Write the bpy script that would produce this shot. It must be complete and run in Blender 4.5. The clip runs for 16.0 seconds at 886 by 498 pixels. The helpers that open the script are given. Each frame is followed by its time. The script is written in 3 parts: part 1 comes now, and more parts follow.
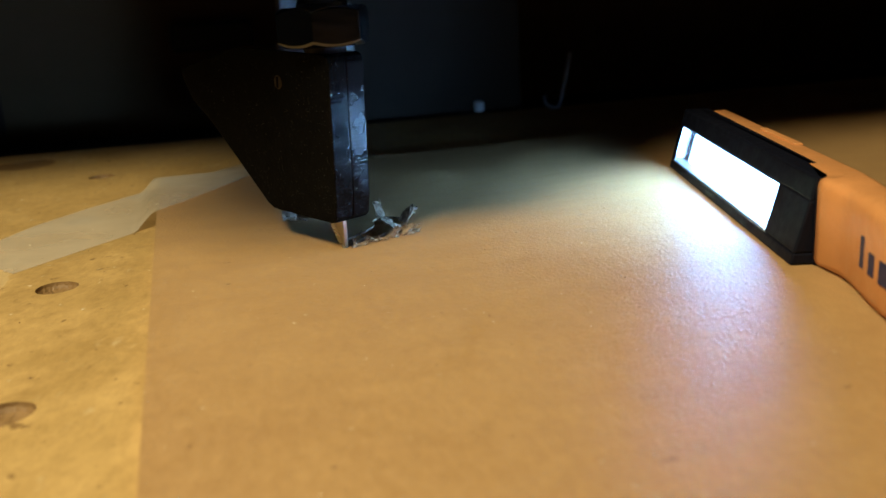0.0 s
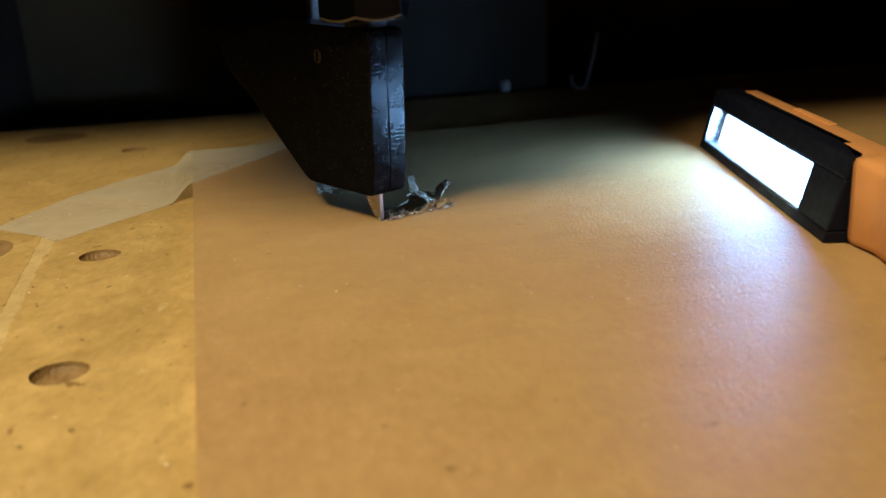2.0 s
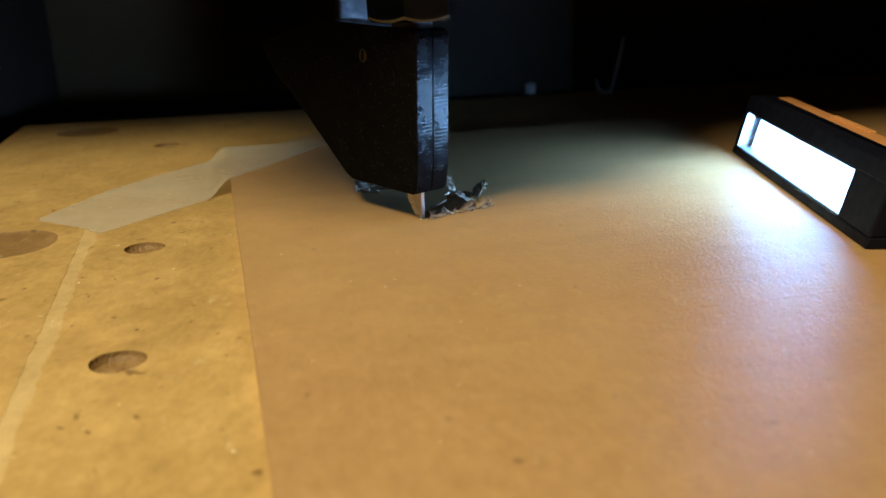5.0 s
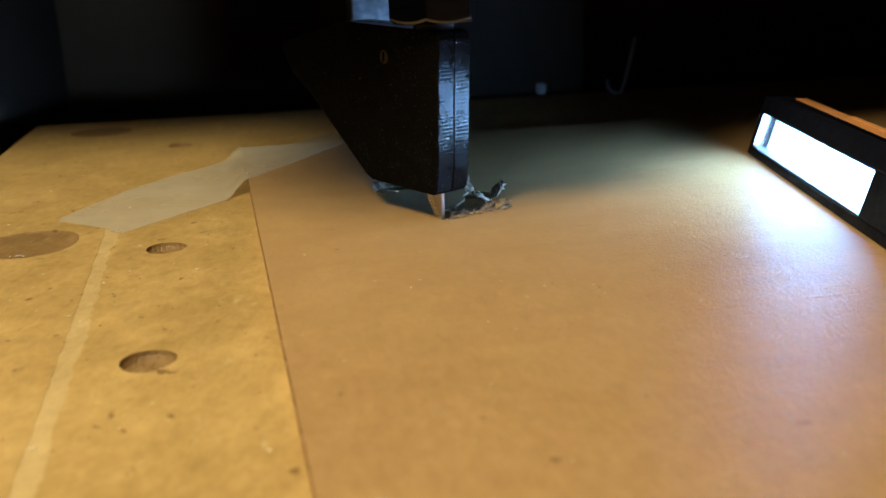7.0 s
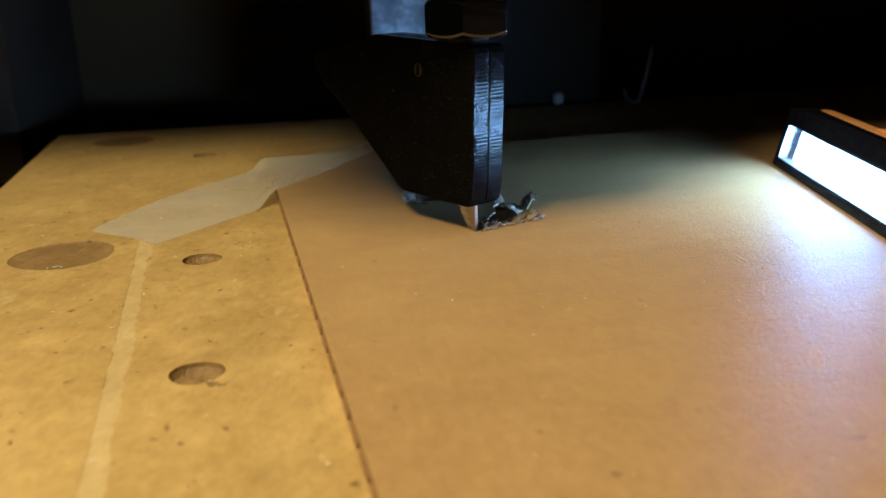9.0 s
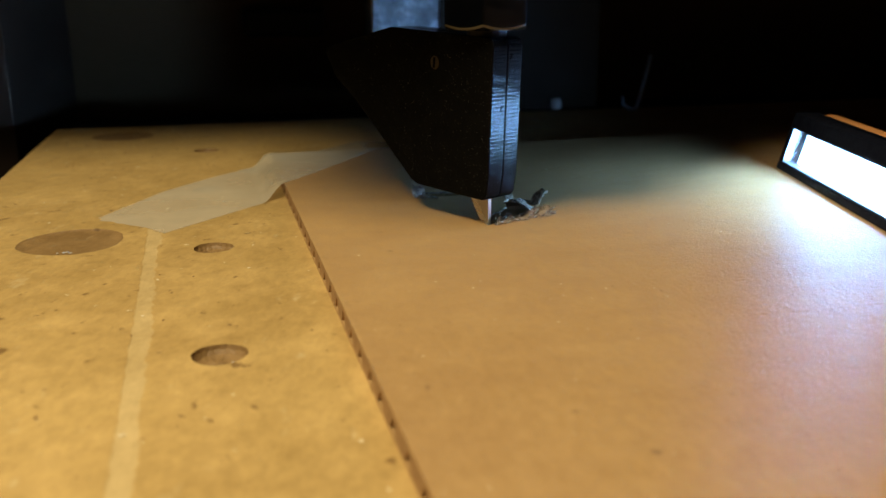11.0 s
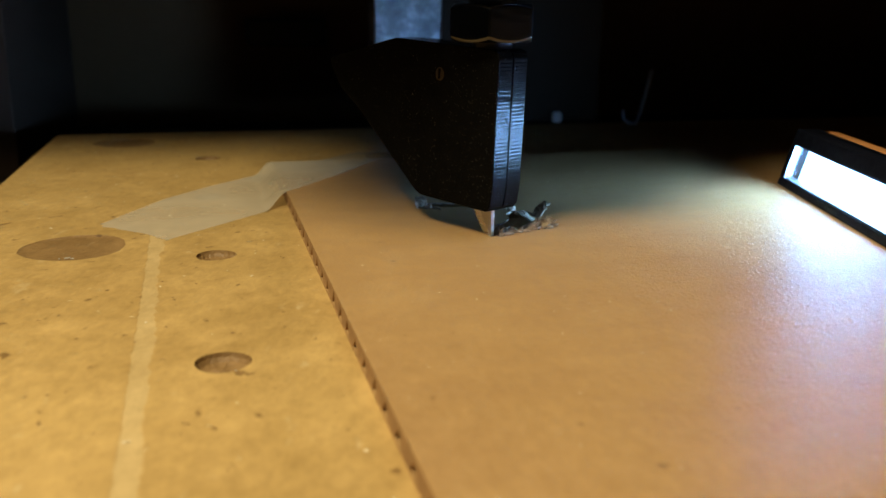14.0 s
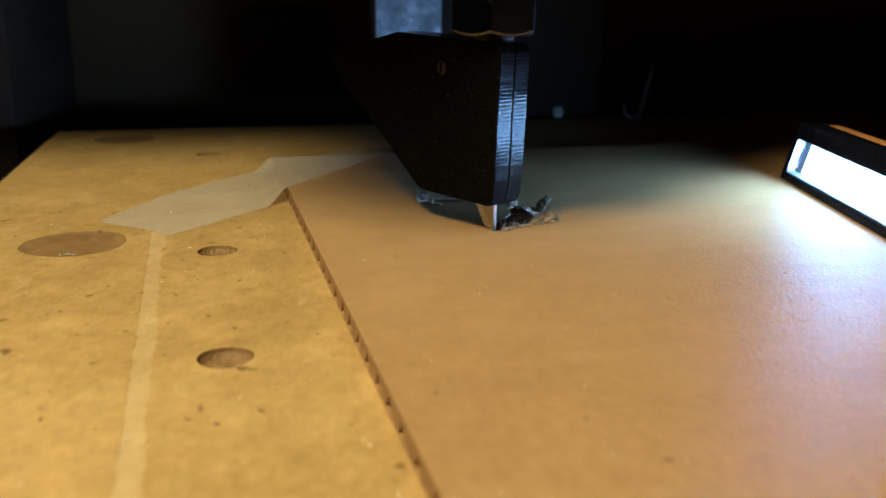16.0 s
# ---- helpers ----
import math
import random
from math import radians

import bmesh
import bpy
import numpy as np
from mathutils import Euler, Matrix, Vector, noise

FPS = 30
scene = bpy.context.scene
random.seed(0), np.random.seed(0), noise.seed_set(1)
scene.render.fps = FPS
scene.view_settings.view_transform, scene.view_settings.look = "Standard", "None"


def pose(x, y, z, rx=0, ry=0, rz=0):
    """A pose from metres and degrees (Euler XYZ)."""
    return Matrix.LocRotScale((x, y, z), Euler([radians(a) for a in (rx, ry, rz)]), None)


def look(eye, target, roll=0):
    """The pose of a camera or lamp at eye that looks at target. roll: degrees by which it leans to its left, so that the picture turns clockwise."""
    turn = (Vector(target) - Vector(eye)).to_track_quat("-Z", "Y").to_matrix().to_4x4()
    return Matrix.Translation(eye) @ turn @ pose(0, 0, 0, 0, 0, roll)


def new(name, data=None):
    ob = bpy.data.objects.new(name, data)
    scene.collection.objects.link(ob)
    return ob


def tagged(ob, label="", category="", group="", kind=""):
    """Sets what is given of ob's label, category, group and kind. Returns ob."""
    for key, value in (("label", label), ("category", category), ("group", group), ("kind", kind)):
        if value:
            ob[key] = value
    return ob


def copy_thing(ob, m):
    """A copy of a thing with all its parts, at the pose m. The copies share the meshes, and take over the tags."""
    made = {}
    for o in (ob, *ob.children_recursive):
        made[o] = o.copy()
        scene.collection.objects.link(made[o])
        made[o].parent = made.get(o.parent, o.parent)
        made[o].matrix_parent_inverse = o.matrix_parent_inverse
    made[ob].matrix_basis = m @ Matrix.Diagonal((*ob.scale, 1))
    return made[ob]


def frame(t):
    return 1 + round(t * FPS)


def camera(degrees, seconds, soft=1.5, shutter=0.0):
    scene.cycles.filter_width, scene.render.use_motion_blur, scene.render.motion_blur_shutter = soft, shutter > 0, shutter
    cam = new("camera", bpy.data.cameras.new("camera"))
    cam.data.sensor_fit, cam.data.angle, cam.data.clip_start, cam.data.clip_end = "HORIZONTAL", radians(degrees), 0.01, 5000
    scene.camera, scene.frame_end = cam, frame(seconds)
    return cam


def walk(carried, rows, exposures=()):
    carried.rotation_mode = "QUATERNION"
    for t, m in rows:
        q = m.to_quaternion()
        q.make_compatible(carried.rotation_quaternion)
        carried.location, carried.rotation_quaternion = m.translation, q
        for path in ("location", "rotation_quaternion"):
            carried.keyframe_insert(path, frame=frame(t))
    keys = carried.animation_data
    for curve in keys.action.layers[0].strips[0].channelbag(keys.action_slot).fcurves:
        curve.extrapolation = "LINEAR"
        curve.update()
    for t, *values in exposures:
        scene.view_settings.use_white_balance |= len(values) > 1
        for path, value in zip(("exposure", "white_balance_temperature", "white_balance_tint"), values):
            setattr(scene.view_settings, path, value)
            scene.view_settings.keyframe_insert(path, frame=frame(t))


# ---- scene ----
# Lengths below are in centimetres and are scaled to metres when the meshes are made.
CM = 0.01
cam = camera(52.0, 16.0, soft=1.5)
cam.data.dof.use_dof = True
cam.data.dof.focus_distance = 0.152
cam.data.dof.aperture_fstop = 30.0
PATH = [
    (0, (0.02311, 0.00703, 0.04282), (0.02505, 0.19947, -0.01160), -3.28),
    (0.5, (0.02162, 0.00464, 0.04304), (0.02129, 0.19654, -0.01330), -3.24),
    (1, (0.02119, 0.00472, 0.04245), (0.01991, 0.19606, -0.01574), -3.10),
    (1.5, (0.02041, 0.00441, 0.04246), (0.01875, 0.19570, -0.01590), -2.90),
    (2, (0.01988, 0.00435, 0.04240), (0.01821, 0.19571, -0.01572), -2.70),
    (2.5, (0.01859, 0.00380, 0.04243), (0.01658, 0.19521, -0.01552), -2.40),
    (3, (0.01732, 0.00332, 0.04251), (0.01468, 0.19481, -0.01515), -2.11),
    (3.5, (0.01632, 0.00322, 0.04255), (0.01320, 0.19478, -0.01486), -1.97),
    (6, (0.01300, 0.00219, 0.04270), (0.00971, 0.19361, -0.01516), -1.62),
    (6.5, (0.01207, 0.00210, 0.04281), (0.00866, 0.19351, -0.01507), -1.58),
    (7, (0.01136, 0.00185, 0.04302), (0.00755, 0.19330, -0.01470), -1.73),
    (7.5, (0.01106, 0.00169, 0.04322), (0.00704, 0.19317, -0.01440), -1.83),
    (8, (0.01031, 0.00164, 0.04336), (0.00619, 0.19326, -0.01379), -1.79),
    (8.5, (0.00875, 0.00168, 0.04369), (0.00473, 0.19335, -0.01327), -1.80),
    (9, (0.00630, 0.00097, 0.04433), (0.00173, 0.19281, -0.01203), -1.72),
    (11.5, (0.00041, 0.00018, 0.04090), (0.00079, 0.19283, -0.01283), -0.07),
    (12, (0.00015, 0.00032, 0.04116), (0.00058, 0.19306, -0.01227), 0.14),
    (12.5, (-0.00036, 0.00017, 0.04114), (0.00034, 0.19321, -0.01114), 0.48),
    (13, (-0.00047, 0.00023, 0.04104), (0.00054, 0.19337, -0.01088), 0.55),
    (13.5, (-0.00051, 0.00012, 0.04116), (0.00037, 0.19332, -0.01055), 0.57),
    (14, (-0.00038, 0.00011, 0.04118), (0.00016, 0.19335, -0.01035), 0.52),
    (14.5, (0.00001, 0.00000, 0.04112), (0.00014, 0.19326, -0.01039), 0.35),
    (15, (-0.00043, 0.00035, 0.04116), (-0.00042, 0.19358, -0.01044), 0.67),
    (15.5, (-0.00088, 0.00070, 0.04084), (-0.00059, 0.19384, -0.01108), 0.44),
    (16, (-0.00065, 0.00058, 0.04079), (-0.00023, 0.19362, -0.01152), 0.33),
]
walk(cam, [(t, look(eye, target, roll)) for t, eye, target, roll in PATH], [(0, 0.12), (1.2, 0.0), (16, 0.0)])

# ---- world and lights ----
world = bpy.data.worlds.new("night_room")
scene.world = world
world.use_nodes = True
world.node_tree.nodes["Background"].inputs["Color"].default_value = (1.0, 0.72, 0.42, 1)
world.node_tree.nodes["Background"].inputs["Strength"].default_value = 0.0

room_lamp = bpy.data.lights.new("room_lamp", "AREA")
room_lamp.shape, room_lamp.size = "DISK", 0.10
room_lamp.energy = 1.64
room_lamp.color = (0.985, 0.86, 0.565)
lamp_ob = new("room_lamp", room_lamp)
lamp_ob.matrix_world = look((-0.095, -0.015, 0.30), (-0.02, 0.09, 0.0))

# ---- materials ----


def material(name, rough=0.6, metal=0.0, base=(0.5, 0.5, 0.5)):
    m = bpy.data.materials.new(name)
    m.use_nodes = True
    b = m.node_tree.nodes["Principled BSDF"]
    b.inputs["Base Color"].default_value = (*base, 1)
    b.inputs["Roughness"].default_value = rough
    b.inputs["Metallic"].default_value = metal
    return m


def node(m, kind, **values):
    n = m.node_tree.nodes.new(kind)
    for key, value in values.items():
        n.inputs[key.replace("_", " ")].default_value = value
    return n


def link(m, a, b):
    m.node_tree.links.new(a, b)


def bsdf(m):
    return m.node_tree.nodes["Principled BSDF"]


def coords(m, stretch=(1, 1, 1)):
    """Object coordinates in metres, stretched."""
    c = m.node_tree.nodes.new("ShaderNodeTexCoord")
    s = m.node_tree.nodes.new("ShaderNodeMapping")
    s.inputs["Scale"].default_value = stretch
    link(m, c.outputs["Object"], s.inputs["Vector"])
    return s.outputs["Vector"]


def noise_tex(m, vector, scale, detail=4.0, rough=0.55):
    n = node(m, "ShaderNodeTexNoise", Scale=scale, Detail=detail, Roughness=rough)
    link(m, vector, n.inputs["Vector"])
    return n.outputs["Fac"]


def ramp(m, fac, stops):
    r = m.node_tree.nodes.new("ShaderNodeValToRGB")
    e = r.color_ramp.elements
    while len(e) < len(stops):
        e.new(0.5)
    for el, (p, c) in zip(e, stops):
        el.position = p
        el.color = (*c, 1) if len(c) == 3 else c
    link(m, fac, r.inputs["Fac"])
    return r.outputs["Color"]


def grey(*stops):
    return [(p, (v, v, v)) for p, v in stops]


def mix(m, fac, a, b, how="MIX"):
    n = m.node_tree.nodes.new("ShaderNodeMix")
    n.data_type, n.blend_type = "RGBA", how
    for value, socket in ((fac, n.inputs[0]), (a, n.inputs[6]), (b, n.inputs[7])):
        if isinstance(value, (int, float)):
            socket.default_value = value
        elif isinstance(value, tuple):
            socket.default_value = (*value, 1)
        else:
            link(m, value, socket)
    return n.outputs[2]


def bump(m, height, strength, distance, before=None):
    n = node(m, "ShaderNodeBump", Strength=strength, Distance=distance)
    link(m, height, n.inputs["Height"])
    if before is not None:
        link(m, before, n.inputs["Normal"])
    link(m, n.outputs["Normal"], bsdf(m).inputs["Normal"])
    return n.outputs["Normal"]


def mdf_material(name, dark, light, rough_bump, fleck=0.5):
    m = material(name, 0.6)
    v = coords(m)
    broad = noise_tex(m, v, 26, 6, 0.66)
    patch = noise_tex(m, coords(m, (1.0, 0.8, 1.0)), 150, 5, 0.7)
    grain = noise_tex(m, coords(m, (1.0, 0.6, 1.0)), 700, 5, 0.7)
    c = ramp(m, broad, [(0.32, dark), (0.68, light)])
    c = mix(m, 0.26, c, ramp(m, patch, [(0.3, tuple(0.72 * x for x in dark)), (0.5, dark), (0.7, tuple(min(1, 1.2 * x) for x in light))]))
    c = mix(m, 0.24, c, ramp(m, grain, [(0.3, tuple(0.6 * x for x in dark)), (0.62, tuple(min(1, 1.15 * x) for x in light))]))
    fibre = noise_tex(m, coords(m, (1.0, 0.8, 1.0)), 330, 3, 0.55)
    spots = ramp(m, fibre, grey((0.665, 0.0), (0.71, 1.0)))
    c = mix(m, mix(m, fleck, (0, 0, 0), spots), c, (0.36 * dark[0], 0.27 * dark[1], 0.22 * dark[2]))
    pale = ramp(m, noise_tex(m, coords(m, (2.0, 0.8, 1.0)), 150, 4, 0.65), grey((0.64, 0.0), (0.74, 0.4)))
    c = mix(m, pale, c, (0.66, 0.53, 0.32))
    link(m, c, bsdf(m).inputs["Base Color"])
    link(m, ramp(m, patch, grey((0.3, 0.5), (0.7, 0.7))), bsdf(m).inputs["Roughness"])
    n = bump(m, grain, rough_bump, 0.0003)
    n = bump(m, patch, rough_bump * 0.5, 0.0006, n)
    bump(m, noise_tex(m, v, 1900, 2), rough_bump * 0.6, 0.0001, n)
    return m


MDF = mdf_material("mdf_face", (0.34, 0.205, 0.062), (0.56, 0.370, 0.136), 0.6, 0.7)
# about half as bright as the face, for the drilled holes
MDF_DRILLED = mdf_material("mdf_drilled_brown", (0.17, 0.092, 0.030), (0.31, 0.185, 0.068), 0.8, 0.6)
MDF_SCRAPED = mdf_material("mdf_scraped", (0.42, 0.28, 0.11), (0.60, 0.435, 0.205), 0.5, 0.6)


def card_material():
    m = material("kraft_liner", 0.5)
    bsdf(m).inputs["Specular IOR Level"].default_value = 0.2
    v = coords(m)
    broad = noise_tex(m, v, 13, 6, 0.62)
    fibre = noise_tex(m, coords(m, (1.0, 0.5, 1.0)), 900, 5, 0.7)
    c = ramp(m, broad, [(0.3, (0.35, 0.202, 0.080)), (0.7, (0.44, 0.270, 0.112))])
    c = mix(m, 0.32, c, ramp(m, fibre, [(0.3, (0.26, 0.145, 0.055)), (0.7, (0.54, 0.345, 0.155))]))
    smear = ramp(m, noise_tex(m, coords(m, (1.0, 2.2, 1.0)), 75, 5, 0.6), grey((0.42, 0.0), (0.72, 0.32)))
    c = mix(m, smear, c, (0.31, 0.175, 0.075))
    dots = ramp(m, noise_tex(m, v, 520, 2, 0.5), grey((0.74, 0.0), (0.79, 0.6)))
    c = mix(m, dots, c, (0.13, 0.07, 0.035))
    link(m, c, bsdf(m).inputs["Base Color"])
    link(m, ramp(m, fibre, grey((0.3, 0.42), (0.7, 0.58))), bsdf(m).inputs["Roughness"])
    # faint washboard over the flutes, then paper grain
    wave = node(m, "ShaderNodeTexWave", Scale=49.0, Distortion=0.4, Detail=1.0)
    wave.bands_direction = "Y"
    link(m, v, wave.inputs["Vector"])
    n = bump(m, wave.outputs["Fac"], 0.05, 0.0003)
    n = bump(m, noise_tex(m, coords(m, (1.0, 0.6, 1.0)), 40, 4, 0.6), 0.12, 0.0010, n)
    n = bump(m, noise_tex(m, v, 1700, 3, 0.6), 0.6, 0.00022, n)
    bump(m, noise_tex(m, v, 650, 3, 0.6), 0.12, 0.0004, n)
    return m


CARD = card_material()
CARD_INNER = material("kraft_medium", 0.85, 0, (0.30, 0.17, 0.075))
link(CARD_INNER, ramp(CARD_INNER, noise_tex(CARD_INNER, coords(CARD_INNER), 700, 4), [(0.3, (0.28, 0.155, 0.058)), (0.7, (0.42, 0.245, 0.098))]),
     bsdf(CARD_INNER).inputs["Base Color"])
TORN = material("torn_paper", 0.9, 0, (0.62, 0.54, 0.43))
link(TORN, ramp(TORN, noise_tex(TORN, coords(TORN), 900, 4), [(0.35, (0.11, 0.07, 0.04)), (0.70, (0.42, 0.33, 0.23))]),
     bsdf(TORN).inputs["Base Color"])


def tape_material():
    m = material("masking_tape", 0.5)
    v = coords(m)
    crepe = noise_tex(m, coords(m, (1.0, 4.0, 1.0)), 260, 4, 0.6)
    c = ramp(m, noise_tex(m, v, 60, 4), [(0.3, (0.66, 0.57, 0.42)), (0.7, (0.76, 0.67, 0.51))])
    c = mix(m, 0.2, c, ramp(m, crepe, [(0.3, (0.52, 0.45, 0.33)), (0.7, (0.72, 0.65, 0.51))]))
    link(m, c, bsdf(m).inputs["Base Color"])
    link(m, ramp(m, noise_tex(m, v, 45, 3), grey((0.3, 0.30), (0.7, 0.43))), bsdf(m).inputs["Alpha"])
    bump(m, crepe, 0.15, 0.0002)
    return m


TAPE = tape_material()


def printed_material(name, layered):
    m = material(name, 0.5, 0.0, (0.010, 0.009, 0.009))
    bsdf(m).inputs["Specular IOR Level"].default_value = 0.07 if layered else 0.04
    v = coords(m)
    cell = node(m, "ShaderNodeTexVoronoi", Scale=5200.0, Randomness=1.0)
    link(m, v, cell.inputs["Vector"])
    sep = m.node_tree.nodes.new("ShaderNodeSeparateColor")
    link(m, cell.outputs["Color"], sep.inputs["Color"])
    near = ramp(m, cell.outputs["Distance"], grey((0.22, 1.0), (0.45, 0.0)))
    some = mix(m, 1.0, ramp(m, sep.outputs["Red"], grey((0.925, 0.0), (0.985, 1.0))), near, "MULTIPLY")
    flake = mix(m, 1.0, some, ramp(m, noise_tex(m, v, 330, 3), grey((0.40, 0.15), (0.65, 1.0))), "MULTIPLY")
    c = mix(m, flake, ramp(m, noise_tex(m, v, 300, 4), [(0.3, (0.002, 0.002, 0.0019)), (0.7, (0.004, 0.0037, 0.0034))]), (0.16, 0.155, 0.15))
    link(m, c, bsdf(m).inputs["Base Color"])
    link(m, mix(m, flake, (0.15, 0.15, 0.15) if layered else (0.6, 0.6, 0.6), (0.25, 0.25, 0.25)), bsdf(m).inputs["Roughness"])
    n = bump(m, noise_tex(m, v, 1400, 3), 0.06 if layered else 0.5, 0.00012)
    if layered:
        wave = node(m, "ShaderNodeTexWave", Scale=520.0, Distortion=0.8, Detail=2.0)
        wave.bands_direction = "Z"
        link(m, v, wave.inputs["Vector"])
        bump(m, wave.outputs["Fac"], 0.09, 0.00012, n)
    return m


PRINT_SIDE = printed_material("printed_black_face", False)
PRINT_EDGE = printed_material("printed_black_layers", True)


def metal_material(name, base, rough, metal=1.0, streak=0.15, spec=0.5):
    m = material(name, rough, metal, base)
    bsdf(m).inputs["Specular IOR Level"].default_value = spec
    f = noise_tex(m, coords(m, (1, 1, 6)), 160, 4, 0.6)
    link(m, ramp(m, f, grey((0.3, max(0.02, rough - streak)), (0.7, rough + streak))), bsdf(m).inputs["Roughness"])
    link(m, mix(m, 0.25, base, ramp(m, f, [(0.3, tuple(0.6 * x for x in base)), (0.7, base)])), bsdf(m).inputs["Base Color"])
    return m


STEEL_DARK = metal_material("blackened_steel", (0.10, 0.104, 0.115), 0.18, 1.0, 0.05)
STEEL_BLADE = metal_material("blade_steel", (0.62, 0.60, 0.56), 0.38, 1.0, 0.10)
STEEL_EDGE = metal_material("ground_blade_edge", (0.78, 0.76, 0.70), 0.30, 1.0, 0.08)
ALU = metal_material("dull_aluminium", (0.42, 0.43, 0.45), 0.5, 0.7, 0.15)
PANEL = metal_material("dark_panel", (0.026, 0.018, 0.010), 0.6, 0.0, 0.1, 0.15)
SMUDGED = metal_material("smudged_aluminium", (0.20, 0.20, 0.20), 0.42, 0.3, 0.12)
cloud = noise_tex(SMUDGED, coords(SMUDGED), 95, 6, 0.65)
link(SMUDGED, ramp(SMUDGED, cloud, [(0.36, (0.075, 0.078, 0.085)), (0.5, (0.16, 0.165, 0.175)), (0.64, (0.40, 0.41, 0.43))]), bsdf(SMUDGED).inputs["Base Color"])
RAIL = metal_material("dark_rail", (0.035, 0.032, 0.028), 0.6, 0.3, 0.1)
WALL = metal_material("enclosure_paint", (0.10, 0.066, 0.045), 0.85, 0.0, 0.1, 0.15)
# lighter brown than WALL: warm bounced lamp light put into the colour
BROWN = metal_material("bounce_brown_paint", (0.21, 0.125, 0.060), 0.85, 0.0, 0.1, 0.15)
# pale violet-grey puts the torch's haze into the wall colour
SIDE = metal_material("haze_grey_paint", (0.30, 0.28, 0.33), 0.8, 0.0, 0.1, 0.2)
ROOM = metal_material("room_paint", (0.60, 0.56, 0.50), 0.8, 0.0, 0.05)
BED = metal_material("machine_bed", (0.016, 0.015, 0.014), 0.7, 0.0, 0.1, 0.2)


def plastic_material(name, base, rough):
    m = material(name, rough, 0, base)
    v = coords(m)
    link(m, mix(m, 0.5, base, ramp(m, noise_tex(m, v, 120, 5, 0.65), [(0.3, tuple(0.75 * x for x in base)), (0.7, tuple(min(1, 1.12 * x) for x in base))])),
         bsdf(m).inputs["Base Color"])
    link(m, ramp(m, noise_tex(m, v, 500, 4), grey((0.3, rough - 0.08), (0.7, rough + 0.12))), bsdf(m).inputs["Roughness"])
    bump(m, noise_tex(m, v, 2200, 2), 0.25, 0.00008)
    return m


ORANGE = plastic_material("orange_rubber", (0.66, 0.285, 0.095), 0.45)
NAVY = plastic_material("black_plastic", (0.005, 0.006, 0.012), 0.5)
bsdf(NAVY).inputs["Specular IOR Level"].default_value = 0.12
PRINT_NAVY = plastic_material("navy_print", (0.020, 0.024, 0.075), 0.5)
WHITE = plastic_material("white_plastic", (0.55, 0.54, 0.51), 0.5)
REFLECTOR = metal_material("torch_reflector", (0.85, 0.86, 0.9), 0.2, 1.0, 0.05)

TRAY = plastic_material("tray_plastic", (0.030, 0.034, 0.045), 0.55)
LED = bpy.data.materials.new("led_panel")
LED.use_nodes = True
LED.node_tree.nodes.remove(LED.node_tree.nodes["Principled BSDF"])
glow = LED.node_tree.nodes.new("ShaderNodeEmission")
glow.inputs["Color"].default_value = (0.240, 0.520, 1.0, 1)
glow.inputs["Strength"].default_value = 106.0
LED.node_tree.links.new(glow.outputs[0], LED.node_tree.nodes["Material Output"].inputs["Surface"])

LENS = material("clear_lens", 0.05, 0, (1, 1, 1))
bsdf(LENS).inputs["Transmission Weight"].default_value = 1.0
bsdf(LENS).inputs["IOR"].default_value = 1.2

# ---- building helpers ----


def part(name, bm, mats, parent=None, label="", bevel=0.0, smooth=False):
    """One mesh object from a bmesh in centimetres, in its parent's space."""
    bmesh.ops.scale(bm, vec=(CM, CM, CM), verts=bm.verts)
    me = bpy.data.meshes.new(name)
    if smooth:
        for f in bm.faces:
            f.smooth = True
    bm.to_mesh(me)
    bm.free()
    for m in mats if isinstance(mats, (list, tuple)) else [mats]:
        me.materials.append(m)
    ob = new(name, me)
    ob.parent = parent
    if label:
        ob["label"] = label
    if bevel:
        b = ob.modifiers.new("soft_edges", "BEVEL")
        b.width, b.segments, b.limit_method, b.angle_limit = bevel * CM, 2, "ANGLE", radians(35)
    return ob


def thing(name, x, y, z, turn=0.0, label="", category="", group="", kind=""):
    ob = new(name)
    ob.empty_display_size = 0.01
    ob.matrix_world = pose(x * CM, y * CM, z * CM, 0, 0, turn)
    return tagged(ob, label, category, group, kind)


def box(bm, x0, x1, y0, y1, z0, z1, mat=0):
    vs = [bm.verts.new(p) for p in ((x0, y0, z0), (x1, y0, z0), (x1, y1, z0), (x0, y1, z0), (x0, y0, z1), (x1, y0, z1), (x1, y1, z1), (x0, y1, z1))]
    for i in ((0, 3, 2, 1), (4, 5, 6, 7), (0, 1, 5, 4), (1, 2, 6, 5), (2, 3, 7, 6), (3, 0, 4, 7)):
        bm.faces.new([vs[k] for k in i]).material_index = mat
    return bm


def slab(bm, outline, y0, y1, mat=0):
    """A profile in x and z, pulled along y."""
    a = [bm.verts.new((x, y0, z)) for x, z in outline]
    b = [bm.verts.new((x, y1, z)) for x, z in outline]
    faces = [bm.faces.new(a), bm.faces.new(b[::-1])]
    n = len(a)
    for i in range(n):
        faces.append(bm.faces.new((a[i], b[i], b[(i + 1) % n], a[(i + 1) % n])))
    for f in faces:
        f.material_index = mat
    bmesh.ops.recalc_face_normals(bm, faces=bm.faces)
    return faces


